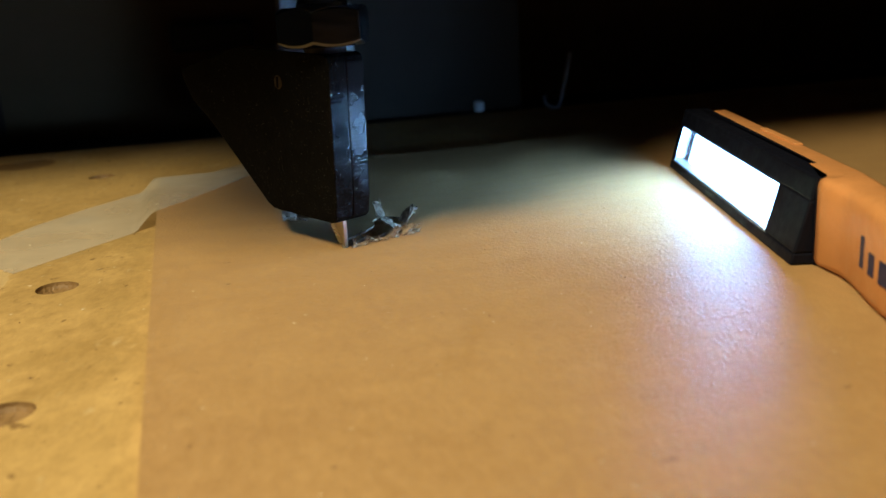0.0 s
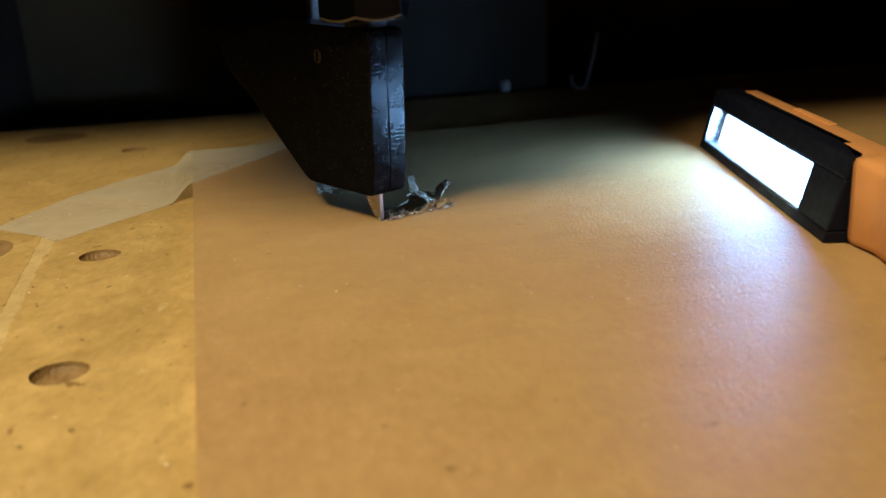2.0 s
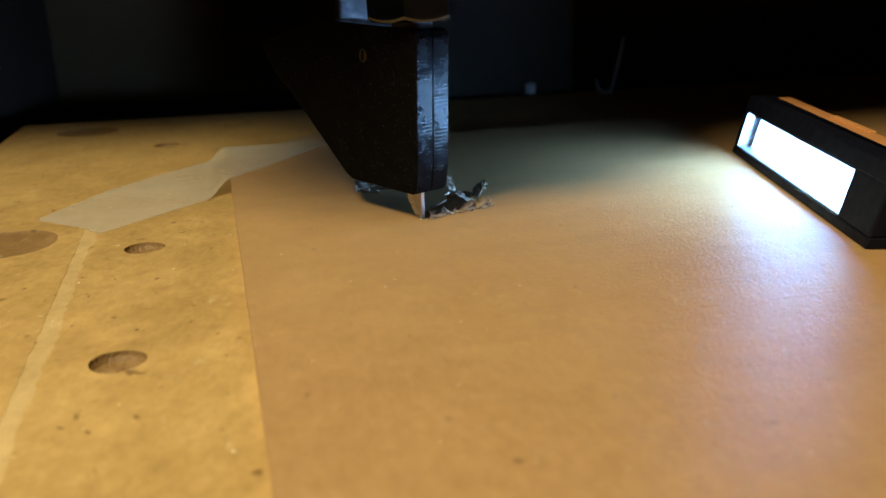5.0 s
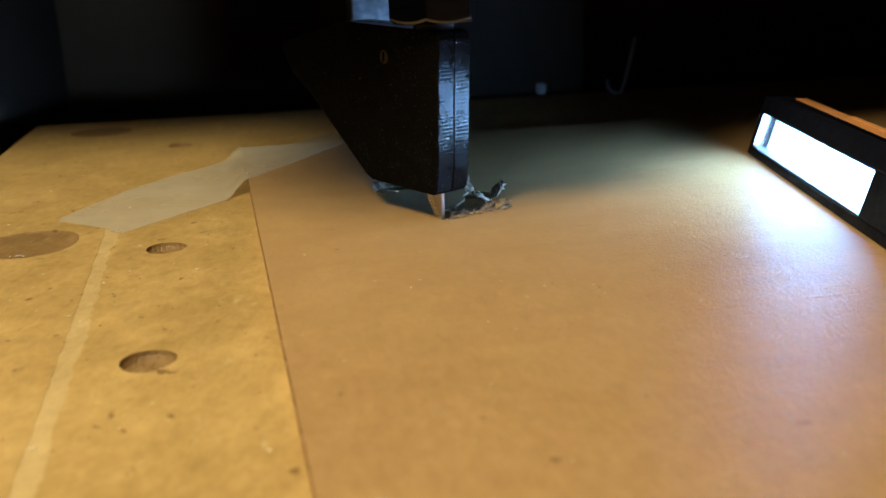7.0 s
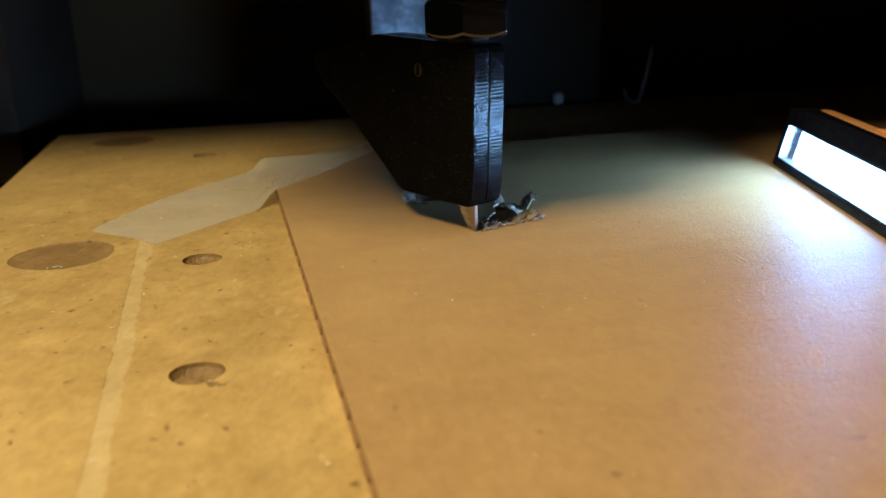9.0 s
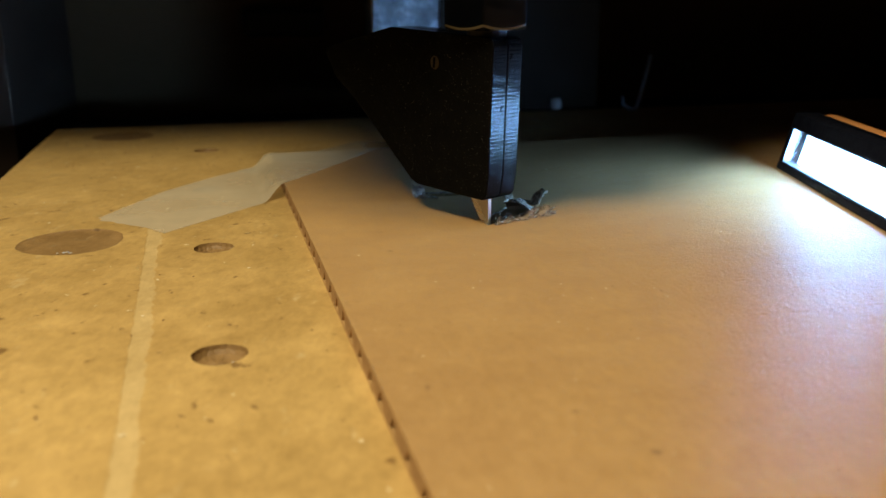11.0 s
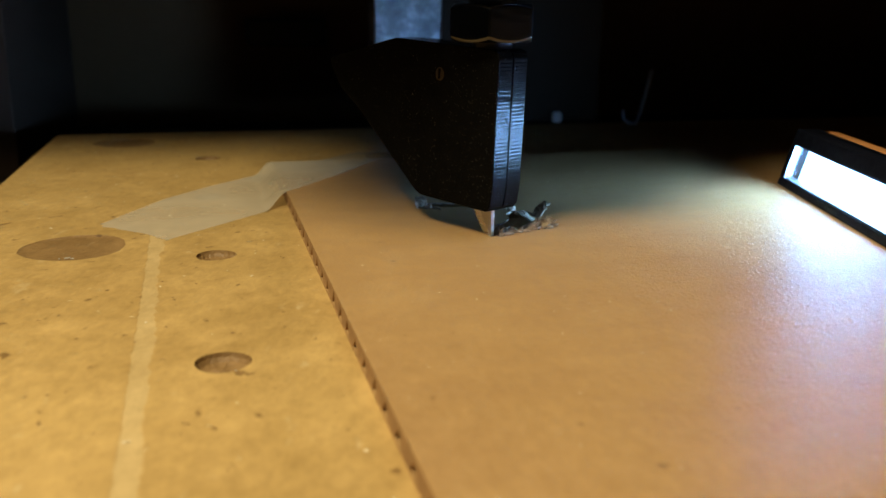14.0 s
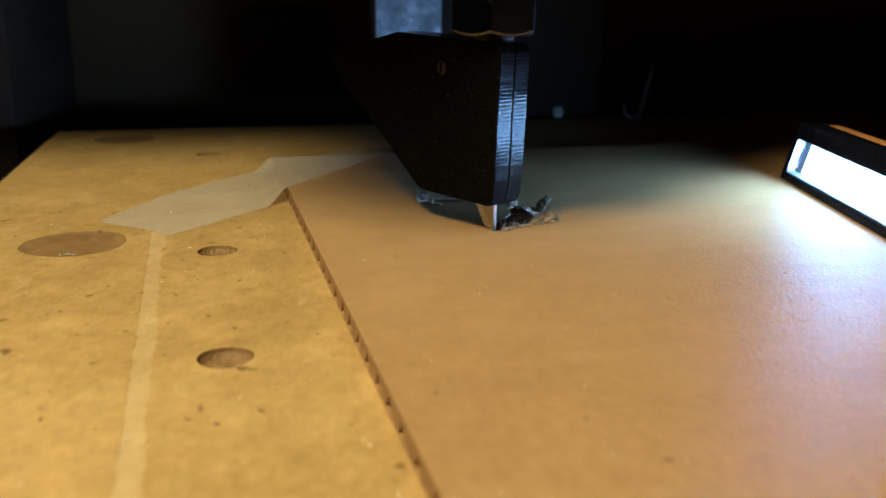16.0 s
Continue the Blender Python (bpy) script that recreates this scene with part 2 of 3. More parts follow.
def lathe(bm, rings, x=0.0, y=0.0, n=40):
    """A turned solid about a vertical axis, from (radius, z) pairs."""
    loops = [[bm.verts.new((x + r * math.cos(2 * math.pi * i / n), y + r * math.sin(2 * math.pi * i / n), z)) for i in range(n)] for r, z in rings]
    for a, b in zip(loops, loops[1:]):
        for i in range(n):
            bm.faces.new((a[i], a[(i + 1) % n], b[(i + 1) % n], b[i]))
    bm.faces.new(loops[0][::-1])
    bm.faces.new(loops[-1])
    bmesh.ops.recalc_face_normals(bm, faces=bm.faces)
    return bm


def tube(bm, points, radius, n=8):
    """A thin rod through points."""
    loops = []
    for k, p in enumerate(points):
        p = Vector(p)
        a = Vector(points[max(0, k - 1)])
        b = Vector(points[min(len(points) - 1, k + 1)])
        q = (b - a).to_track_quat("Z", "Y")
        r = radius[k] if isinstance(radius, (list, tuple)) else radius
        loops.append([bm.verts.new(p + q @ Vector((r * math.cos(2 * math.pi * i / n), r * math.sin(2 * math.pi * i / n), 0))) for i in range(n)])
    for a, b in zip(loops, loops[1:]):
        for i in range(n):
            bm.faces.new((a[i], a[(i + 1) % n], b[(i + 1) % n], b[i]))
    bm.faces.new(loops[0][::-1])
    bm.faces.new(loops[-1])
    return bm


def wobbly_circle(x, y, r, n, rough, seed):
    rng = random.Random(seed)
    out = []
    for i in range(n):
        a = 2 * math.pi * i / n
        q = r * (1 + rough * (rng.random() - 0.5) + rough * math.sin(3 * a + seed))
        out.append((x + q * math.cos(a), y + q * math.sin(a)))
    return out


def pierced_sheet(bm, outline, loops, z):
    """A flat sheet with holes at height z; gives back the vertices of each loop."""
    rings, edges = [], []
    for loop in [outline] + loops:
        vs = [bm.verts.new((x, y, z)) for x, y in loop]
        edges += [bm.edges.new((vs[i], vs[(i + 1) % len(vs)])) for i in range(len(vs))]
        rings.append(vs)
    bmesh.ops.triangle_fill(bm, use_beauty=True, use_dissolve=False, edges=edges, normal=(0, 0, 1))
    for f in bm.faces:
        if f.normal.z < 0:
            f.normal_flip()
    return rings


def ring_walls(bm, ring, depth, mat, floor_mat=None):
    low = [bm.verts.new((v.co.x, v.co.y, v.co.z - depth)) for v in ring]
    n = len(ring)
    for i in range(n):
        bm.faces.new((ring[i], ring[(i + 1) % n], low[(i + 1) % n], low[i])).material_index = mat
    if floor_mat is not None:
        bm.faces.new(low).material_index = floor_mat
    return low


# The machine's own axes lie 14 degrees off the camera's.
TURN = 14.0
EX = Vector((math.cos(radians(TURN)), math.sin(radians(TURN))))
EY = Vector((-EX.y, EX.x))
CORNER = Vector((-12.45, 29.35))       # rear left corner of the board


def at(p, q):
    """World x, y from the board's rear left corner: p along its rear edge, q towards the front."""
    return CORNER + p * EX - q * EY


# ---- setting ----
bed = tagged(part("floor", box(bmesh.new(), -97, 97, -97, 97, -3.0, -1.8), BED), "matte black machine bed under the board", "floor", kind="structure")


def wall(name, x, y, turn, length, height, label, mat=None):
    ob = thing(name, x, y, -1.8, turn, label, "wall", kind="structure")
    part("panel", box(bmesh.new(), 0, length, 0, 1.2, 0, height), mat or WALL, ob)
    return ob


back_left = Vector((-18.2, 45.5))
wall("wall_north", back_left.x, back_left.y, TURN, 75, 40, "dark brown enclosure wall behind the board, lightened for bounced lamp light", BROWN)
wall("wall_west", back_left.x - 15 * EY.x, back_left.y - 15 * EY.y, TURN + 90, 15, 40, "dark grey enclosure side wall beside the board")
far_right = back_left + 52 * EX
wall("wall_east", far_right.x + 1.2 * EY.x, far_right.y + 1.2 * EY.y, TURN - 90, 40, 40, "enclosure side wall behind the torch, coloured violet-grey for the torch's haze", SIDE)
# the room round the machine
wall("wall_south", 95, -95, 180, 190, 130, "plain painted room wall", ROOM)
wall("wall_5", -95, -95, 90, 190, 130, "plain painted room wall", ROOM)
wall("wall_6", 95, 95, -90, 190, 130, "plain painted room wall", ROOM)
wall("wall_7", -95, 95, 0, 190, 130, "plain painted room wall", ROOM)
tagged(part("ceiling", box(bmesh.new(), -97, 97, -97, 97, 128, 130), ROOM), "plain painted room ceiling", "ceiling", kind="structure")

# ---- spoilboard ----
SMALL, BIG = 0.335, 0.885
holes = [(-2.62, 10.13, SMALL, 0.13), (-3.86, 14.92, SMALL, 0.13), (-6.52, 25.04, SMALL, 0.13), (-5.15, 19.75, SMALL, 0.13), (-6.45, 15.36, BIG, 0.045), (-9.75, 27.75, BIG, 0.045)]
board = thing("spoilboard", CORNER.x, CORNER.y, -1.8, 0, "worn yellow-brown MDF board with drilled round holes", "board")


def local(x, y):
    return (x - CORNER.x, y - CORNER.y)


bm = bmesh.new()
outline = [local(*at(0, 0)), local(*at(46, 0)), local(*at(46, 46)), local(*at(0, 46))]
loops = [wobbly_circle(*local(x, y), r, 56, 0.025, i) for i, (x, y, r, d) in enumerate(holes)]
groove_rng = random.Random(5)
left, right = [], []
for k in range(150):
    s = k / 149
    x, y = -5.66 + s * 4.53, 17.3 - s * 16.6
    jag = 0.03 * groove_rng.random()
    left.append(local(x - jag, y))
    right.append(local(x + 0.19 + 0.06 * groove_rng.random() + 0.02 * math.sin(21 * s) + 0.012 * math.sin(67 * s + 1), y))
loops.append(left + right[::-1])
rings = pierced_sheet(bm, outline, loops, 1.8)
ring_walls(bm, rings[0], 1.8, 0, 0)
part("panel", bm, MDF, board)


lining_rng = random.Random(14)


def lining(name, loop, depth, mat, label, bowl=True):
    """Wall and floor of a recess; a drilled one has a crumbly dished floor."""
    bm = bmesh.new()
    n = len(loop)
    mx, my = sum(p[0] for p in loop) / n, sum(p[1] for p in loop) / n
    ring = [bm.verts.new((x, y, 1.8)) for x, y in loop]
    if bowl:
        for scale, deep in ((0.96, 0.45), (0.86, 0.85), (0.62, 1.0), (0.34, 1.05), (0.12, 1.0)):
            low = []
            for x, y in loop:
                s = scale * (1 + 0.03 * (lining_rng.random() - 0.5))
                low.append(bm.verts.new((mx + (x - mx) * s, my + (y - my) * s, 1.8 - depth * (deep + 0.09 * (lining_rng.random() - 0.5)))))
            for i in range(n):
                bm.faces.new((ring[i], ring[(i + 1) % n], low[(i + 1) % n], low[i]))
            ring = low
        bm.faces.new(ring)
    else:
        ring_walls(bm, ring, depth, 0, 0)
    bmesh.ops.recalc_face_normals(bm, faces=bm.faces)
    if sum(f.normal.z * f.calc_area() for f in bm.faces) < 0:
        bmesh.ops.reverse_faces(bm, faces=bm.faces)
    return part(name, bm, mat, board, label)


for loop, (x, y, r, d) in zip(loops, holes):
    lining("drilled_hole", loop, d, MDF_DRILLED, "rough brown drilled recess")
lining("groove", loops[-1], 0.006, MDF_SCRAPED, "shallow pale scraped groove", False)

# ---- cardboard sheet ----
THICK, LINER = 0.29, 0.035
CARD_TURN = 14.7
CX = Vector((math.cos(radians(CARD_TURN)), math.sin(radians(CARD_TURN))))
CY = Vector((-CX.y, CX.x))
card = thing("cardboard_sheet", -3.22, 18.6, 0.0, CARD_TURN, "brown corrugated cardboard sheet taped to the board", "cardboard")
# local x runs along the flutes, local y along the visible cut edge
card_outline = [(0, -24), (30, -24), (30, 4.25), (0.0, 4.25)]


def card_local(x, y):
    d = Vector((x + 3.22, y - 18.6))
    return (d.dot(CX), d.dot(CY))


cut_rng = random.Random(11)
cut_path = [(0.84, 15.22), (0.95, 15.36), (1.15, 15.54), (1.45, 15.74), (1.80, 15.92), (1.95, 16.12), (1.80, 16.35), (1.72, 16.62), (1.86, 16.95), (1.62, 17.25), (1.35, 17.35),
            (1.22, 17.0), (1.25, 16.6), (1.12, 16.3), (0.98, 16.1), (0.86, 15.8), (0.78, 15.5), (0.78, 15.3)]
ragged = []
for i, p in enumerate(cut_path):
    q = cut_path[(i + 1) % len(cut_path)]
    for k in range(3):
        s = k / 3
        ragged.append(card_local(p[0] + s * (q[0] - p[0]) + 0.05 * (cut_rng.random() - 0.5), p[1] + s * (q[1] - p[1]) + 0.05 * (cut_rng.random() - 0.5)))
old_cut = [card_local(x, y) for x, y in ((-0.52, 17.45), (-0.30, 17.40), (-0.10, 17.55), (0.25, 17.60), (0.6, 17.75), (0.55, 18.0), (0.1, 18.0), (-0.3, 17.95), (-0.48, 17.75))]
bm = bmesh.new()
rings = pierced_sheet(bm, card_outline, [ragged, old_cut], THICK)
for r in rings:
    ring_walls(bm, r, LINER, 2 if r is rings[0] else 1)
part("top_liner", bm, [CARD, TORN, CARD_INNER], card)
bm = bmesh.new()
rings = pierced_sheet(bm, card_outline, [], LINER)
ring_walls(bm, rings[0], LINER, 1, 1)
part("bottom_liner", bm, [CARD, CARD_INNER], card)
# the medium: glued ridges with a narrow arch under each
bm = bmesh.new()
PITCH, rows = 0.64, []
flute_rng = random.Random(17)
y = -24.0
while y < 3.5:
    wide = 0.24 + 0.07 * flute_rng.random()
    deep = 0.16 + 0.05 * flute_rng.random()
    for dy, dz in ((0, 0), (0.25 * wide, 0.75 * deep), (0.45 * wide, deep), (wide, 0)):
        rows.append((y + dy, LINER + 0.001 + dz))
    y += PITCH * (0.94 + 0.12 * flute_rng.random())
rows.append((4.2, LINER + 0.001))
tops = [[bm.verts.new((x, y, THICK - LINER - 0.001)) for x in (0.004, 29.9)] for y, z in rows]
feet = [[bm.verts.new((x, y, z)) for x in (0.004, 29.9)] for y, z in rows]
for a, b, c, d in zip(tops, tops[1:], feet, feet[1:]):
    bm.faces.new((c[0], c[1], d[1], d[0]))
    bm.faces.new((c[0], a[0], b[0], d[0]))
    bm.faces.new((c[1], d[1], b[1], a[1]))
bmesh.ops.recalc_face_normals(bm, faces=bm.faces)
part("flute", bm, CARD_INNER, card, "brown fluting between the liners")

# ---- above the knife holder: spindle, plus an unseen block and beam added for shade ----
AXIS = (0.79, 15.38)
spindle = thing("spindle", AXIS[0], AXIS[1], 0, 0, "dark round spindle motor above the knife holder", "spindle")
# out of sight; the lower body is sized for the shade it casts
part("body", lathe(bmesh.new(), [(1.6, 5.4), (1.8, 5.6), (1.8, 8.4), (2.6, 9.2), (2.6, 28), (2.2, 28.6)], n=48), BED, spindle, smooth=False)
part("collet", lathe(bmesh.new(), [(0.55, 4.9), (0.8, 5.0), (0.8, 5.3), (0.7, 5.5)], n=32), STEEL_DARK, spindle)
shade_block = thing("shade_block", 0, 0, 8.8, 0, "unseen dark block added to shade the sheet behind the knife", "machine part")


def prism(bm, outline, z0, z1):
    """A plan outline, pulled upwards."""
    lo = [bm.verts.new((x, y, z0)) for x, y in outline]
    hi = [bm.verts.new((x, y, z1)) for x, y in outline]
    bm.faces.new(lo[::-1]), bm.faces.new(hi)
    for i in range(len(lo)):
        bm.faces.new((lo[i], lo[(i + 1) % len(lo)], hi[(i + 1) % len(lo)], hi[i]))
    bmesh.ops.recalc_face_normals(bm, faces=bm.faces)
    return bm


# added blocker: plan outline follows the shade edge wanted on the sheet
part("shade_prism", prism(bmesh.new(), [(-5.0, 13.6), (-4.0, 11.9), (-2.2, 10.7), (0.4, 13.0), (4.2, 16.0), (11, 17.5), (30, 18.5), (30, 46), (-6.4, 31), (-5.6, 18.5)], 0, 22), BED, shade_block, bevel=0.3)

# unseen box, added to keep lamp light off the board's rear and the walls
beam = thing("shade_beam", -45, 12.5, 12.0, 4, "unseen dark beam added to shade the board's rear and walls", "machine part")
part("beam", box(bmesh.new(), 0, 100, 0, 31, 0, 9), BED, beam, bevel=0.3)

# ---- knife holder ----
holder = thing("knife_holder", 0.68, 15.50, 0.3, -47, "black 3D-printed knife holder with a steel blade tip", "knife holder")
PROFILE = [(-3.87, 2.86), (-3.85, 2.70), (-3.57, 2.30), (-3.0, 1.93), (-1.40, 0.60), (-1.25, 0.53), (-1.1, 0.52), (0.42, 0.48), (0.50, 0.56), (0.56, 0.90), (0.65, 3.02), (0.62, 3.12),
           (0.52, 3.16), (-1.9, 3.28)]
HALF = 0.35
for sign, name in ((-1, "front_shell"), (1, "rear_shell")):
    bm = bmesh.new()
    y0, y1 = (-HALF, -0.003) if sign < 0 else (0.003, HALF)
    slab(bm, PROFILE, y0, y1)
    for f in bm.faces:
        f.material_index = 0 if abs(f.normal.y) > 0.5 else 1
    part(name, bm, [PRINT_SIDE, PRINT_EDGE], holder, bevel=0.018)
# the loose blade trails at a sharper angle than its holder
BLADE = Matrix.Translation((0.245, 0.017, 0)) @ Matrix.Rotation(radians(-14), 4, "Z")
bm = bmesh.new()
slab(bm, [(-0.95, 0.75), (0.0, 0.75), (0.0, -0.22), (-0.02, -0.24), (-0.13, -0.10), (-0.36, 0.10)], -0.03, 0.03)
bmesh.ops.transform(bm, matrix=BLADE, verts=bm.verts)
blade = part("blade", bm, STEEL_BLADE, holder, "bare steel snap-off blade tip")
bm = bmesh.new()
slab(bm, [(-0.95, 0.75), (-0.70, 0.75), (-0.02, -0.05), (-0.02, -0.24), (-0.13, -0.10), (-0.36, 0.10)], -0.034, 0.034)
bmesh.ops.transform(bm, matrix=BLADE, verts=bm.verts)
part("ground_edge", bm, STEEL_EDGE, blade)
bm = bmesh.new()
ring = [(-0.73 + 0.11 * math.cos(a), 2.71 + 0.12 * math.sin(a)) for a in [2 * math.pi * i / 20 for i in range(20)]]
slab(bm, ring, -HALF - 0.008, -HALF + 0.1)
pin = part("screw", bm, metal_material("brass_screw", (0.055, 0.038, 0.022), 0.55, 0.7), holder, "dull brass screw end", bevel=0.02)
bm = bmesh.new()
slab(bm, [(-0.77, 2.62), (-0.72, 2.62), (-0.70, 2.80), (-0.75, 2.80)], -HALF - 0.014, -HALF + 0.05)
part("slot", bm, PRINT_SIDE, pin)


def hex_nut(bm, flat, z0, z1, turn, x):
    n, apo = 72, flat / 2
    loops = []
    for z, inset in ((z0, 0.90), (z0, 1.0), (z1, 1.0), (z1, 0.90)):
        ring = []
        for i in range(n):
            a = 2 * math.pi * i / n
            r = apo / math.cos((a % (math.pi / 3)) - math.pi / 6)
            over = (r - apo * 0.97) * 0.62
            zz = z
            if inset == 1.0:
                zz = z + over if z == z0 else z - over
            else:
                r = apo * 0.96
            ring.append(bm.verts.new((x + r * math.cos(a + turn), r * math.sin(a + turn), zz)))
        loops.append(ring)
    for a, b in zip(loops, loops[1:]):
        for i in range(n):
            bm.faces.new((a[i], a[(i + 1) % n], b[(i + 1) % n], b[i]))
    bm.faces.new(loops[0][::-1])
    bm.faces.new(loops[-1])
    bmesh.ops.recalc_face_normals(bm, faces=bm.faces)


bm = tube(bmesh.new(), [(-3.58, -0.1, 2.32), (-3.64, -0.16, 2.22), (-3.63, -0.2, 2.10), (-3.57, -0.22, 1.99)], 0.006, 5)
part("print_string", bm, PRINT_SIDE, holder, "thin stray plastic string from printing")
bm = bmesh.new()
# the nut as it was last tightened
hex_nut(bm, 1.32, 3.27, 3.87, radians(-97 + 47), 0.16)
part("nut", bm, STEEL_DARK, holder, "dark polished hexagon nut", bevel=0.03)
part("washer", lathe(bmesh.new(), [(0.30, 3.05), (0.33, 3.07), (0.33, 3.26), (0.30, 3.29)], 0.16, 0, 36), BED, holder)
part("bolt", lathe(bmesh.new(), [(0.38, 3.3), (0.40, 3.4)] + [(0.40 - 0.03 * (k % 2), 3.92 + 0.0625 * k) for k in range(36)], 0.16, 0, 28), STEEL_DARK, holder, "threaded steel bolt")

# ---- torch ----
torch = thing("torch", 7.35, 13.0, 0.3, 90 - 2.3, "orange and black work torch lying switched on", "torch")
# local x runs along the torch, local y out of its lit face, z up
LEAN = 0.26
X0, X1, Z0, Z1 = 1.08, 7.13, 0.17, 0.92
TOP = 1.25


def face_y(z):
    return 0.044 - LEAN * z


def frame_piece(bm, xa, xb, za, zb, deep=0.36):
    """A bar of the bezel that follows the leaning face."""
    slab_points = [(face_y(za), za), (face_y(zb), zb), (face_y(zb) - deep, zb), (face_y(za) - deep, za)]
    a = [bm.verts.new((xa, y, z)) for y, z in slab_points]
    b = [bm.verts.new((xb, y, z)) for y, z in slab_points]
    bm.faces.new(a), bm.faces.new(b[::-1])
    for i in range(4):
        bm.faces.new((a[i], b[i], b[(i + 1) % 4], a[(i + 1) % 4]))
    bmesh.ops.recalc_face_normals(bm, faces=bm.faces)


bm = bmesh.new()
frame_piece(bm, -0.15, X1 + 0.25, 0.0, Z0)
frame_piece(bm, -0.15, X1 + 0.25, Z1, TOP)
frame_piece(bm, -0.15, X0, Z0, Z1)
frame_piece(bm, X1, X1 + 0.25, Z0, Z1)
part("bezel", bm, NAVY, torch, "black plastic bezel round the light", bevel=0.03)


def bar_along_x(bm, stations):
    """A body lofted along x: each station is (x, y front, y back, z bottom, z top, corner)."""
    loops = []
    for x, yf, yb, zb, zt, c in stations:
        pts = [(yf, zb + c), (yf, zt - c), (yf - 0.3 * c, zt - 0.3 * c), (yf - c, zt), (yb + c, zt), (yb + 0.3 * c, zt - 0.3 * c), (yb, zt - c), (yb, zb + c),
               (yb + 0.3 * c, zb + 0.3 * c), (yb + c, zb), (yf - c, zb), (yf - 0.3 * c, zb + 0.3 * c)]
        loops.append([bm.verts.new((x, y, z)) for y, z in pts])
    n = len(loops[0])
    for a, b in zip(loops, loops[1:]):
        for i in range(n):
            bm.faces.new((a[i], a[(i + 1) % n], b[(i + 1) % n], b[i]))
    bm.faces.new(loops[0])
    bm.faces.new(loops[-1][::-1])
    bmesh.ops.recalc_face_normals(bm, faces=bm.faces)
    return bm


bm = bar_along_x(bmesh.new(), [(-0.2, -0.26, -0.60, 0.0, TOP, 0.05), (0.0, -0.30, -0.66, 0.0, TOP, 0.05), (0.9, -0.50, -0.70, 0.0, TOP, 0.05), (X1 + 0.2, -0.52, -0.80, 0.0, TOP, 0.05), (X1 + 0.3, -0.50, -0.78, 0.05, TOP - 0.05, 0.05)])
part("head", bm, NAVY, torch, "black plastic light head")
handle = [(-9.5, -0.30, -1.02, 0.05, TOP - 0.05, 0.12), (-9.2, -0.22, -1.10, 0.0, TOP, 0.14), (-2.6, -0.22, -1.05, 0.0, TOP, 0.14)]
for k in range(9):
    t = k / 8
    ease = t * t * (3 - 2 * t)
    handle.append((-2.4 + 1.5 * t, -0.22 - 0.14 * ease, -1.05 + 0.05 * ease, 0.0, TOP - 0.02 * ease, 0.14))
for k in range(1, 6):
    t = k / 5
    ease = t * t * (3 - 2 * t)
    handle.append((-0.9 + 0.69 * t, -0.36 + 0.09 * ease, -1.0, 0.0, TOP - 0.02 + 0.03 * ease, 0.14 - 0.04 * ease))
handle += [(-0.20, -0.30, -1.0, 0.0, TOP + 0.01, 0.10), (0.0, -0.40, -1.02, 0.0, TOP + 0.004, 0.08), (X1, -0.79, -1.18, 0.0, TOP - 0.03, 0.10), (X1 + 0.28, -0.80, -1.1, 0.06, TOP - 0.08, 0.06)]
bm = bar_along_x(bmesh.new(), handle)
for f in bm.faces:
    f.smooth = len(f.verts) == 4
body = part("body", bm, ORANGE, torch, "orange rubberised body and handle")
bm = bmesh.new()
box(bm, 2.4, 4.2, -1.02, -0.88, TOP - 0.03, TOP + 0.02)
part("button", bm, ORANGE, body, "raised orange push button", bevel=0.02)
# plain bars where the maker's printed mark stands
for k in range(7):
    bm = bmesh.new()
    tall = 0.40 if k in (0, 3, 6) else 0.28
    x = -1.62 - 0.34 * k
    t = min(1.0, max(0.0, (x + 2.4) / 1.5))
    y = -0.22 - 0.14 * t * t * (3 - 2 * t)
    box(bm, x - 0.27, x, y - 0.06, y + 0.016, 0.42, 0.42 + tall)
    part("printed_mark", bm, PRINT_NAVY, body, "navy printed bar")

# the light sits in a tray behind the window: glowing strip, bright walls
z_a, z_b, deep = Z0 + 0.02, Z1 - 0.02, 0.25


def tray_face(name, corners, mat, label):
    bm = bmesh.new()
    bm.faces.new([bm.verts.new((x, face_y(z) - d, z)) for x, z, d in corners])
    r = bmesh.ops.extrude_face_region(bm, geom=bm.faces[:])
    grown = [v for v in r["geom"] if isinstance(v, bmesh.types.BMVert)]
    bm.normal_update()
    back = {"led_panel": (0, -0.02, 0), "led_board": (0, -0.02, 0), "end_wall": (0.02, 0, 0), "near_wall": (-0.02, 0, 0), "tray_floor": (0, 0, -0.012), "tray_roof": (0, 0, 0.012)}[name]
    bmesh.ops.translate(bm, vec=back, verts=grown)
    bmesh.ops.recalc_face_normals(bm, faces=bm.faces)
    return part(name, bm, mat, torch, label)


tray_face("led_panel", [(X0 + 0.1, z_a, deep), (X1 - 0.30, z_a, deep), (X1 - 0.30, z_b, deep), (X0 + 0.1, z_b, deep)], LED, "glowing white LED strip")
tray_face("led_board", [(X1 - 0.30, z_a, deep + 0.01), (X1, z_a, deep + 0.01), (X1, z_b, deep + 0.01), (X1 - 0.30, z_b, deep + 0.01)], TRAY, "dark end of the LED board")
tray_face("end_wall", [(X1 - 0.02, z_a, 0.02), (X1 - 0.02, z_b, 0.02), (X1 - 0.02, z_b, deep), (X1 - 0.02, z_a, deep)], REFLECTOR, "bright reflecting end of the light tray")
tray_face("near_wall", [(X0 + 0.02, z_a, 0.02), (X0 + 0.02, z_b, 0.02), (X0 + 0.02, z_b, deep), (X0 + 0.02, z_a, deep)], TRAY, "dark end of the light tray")
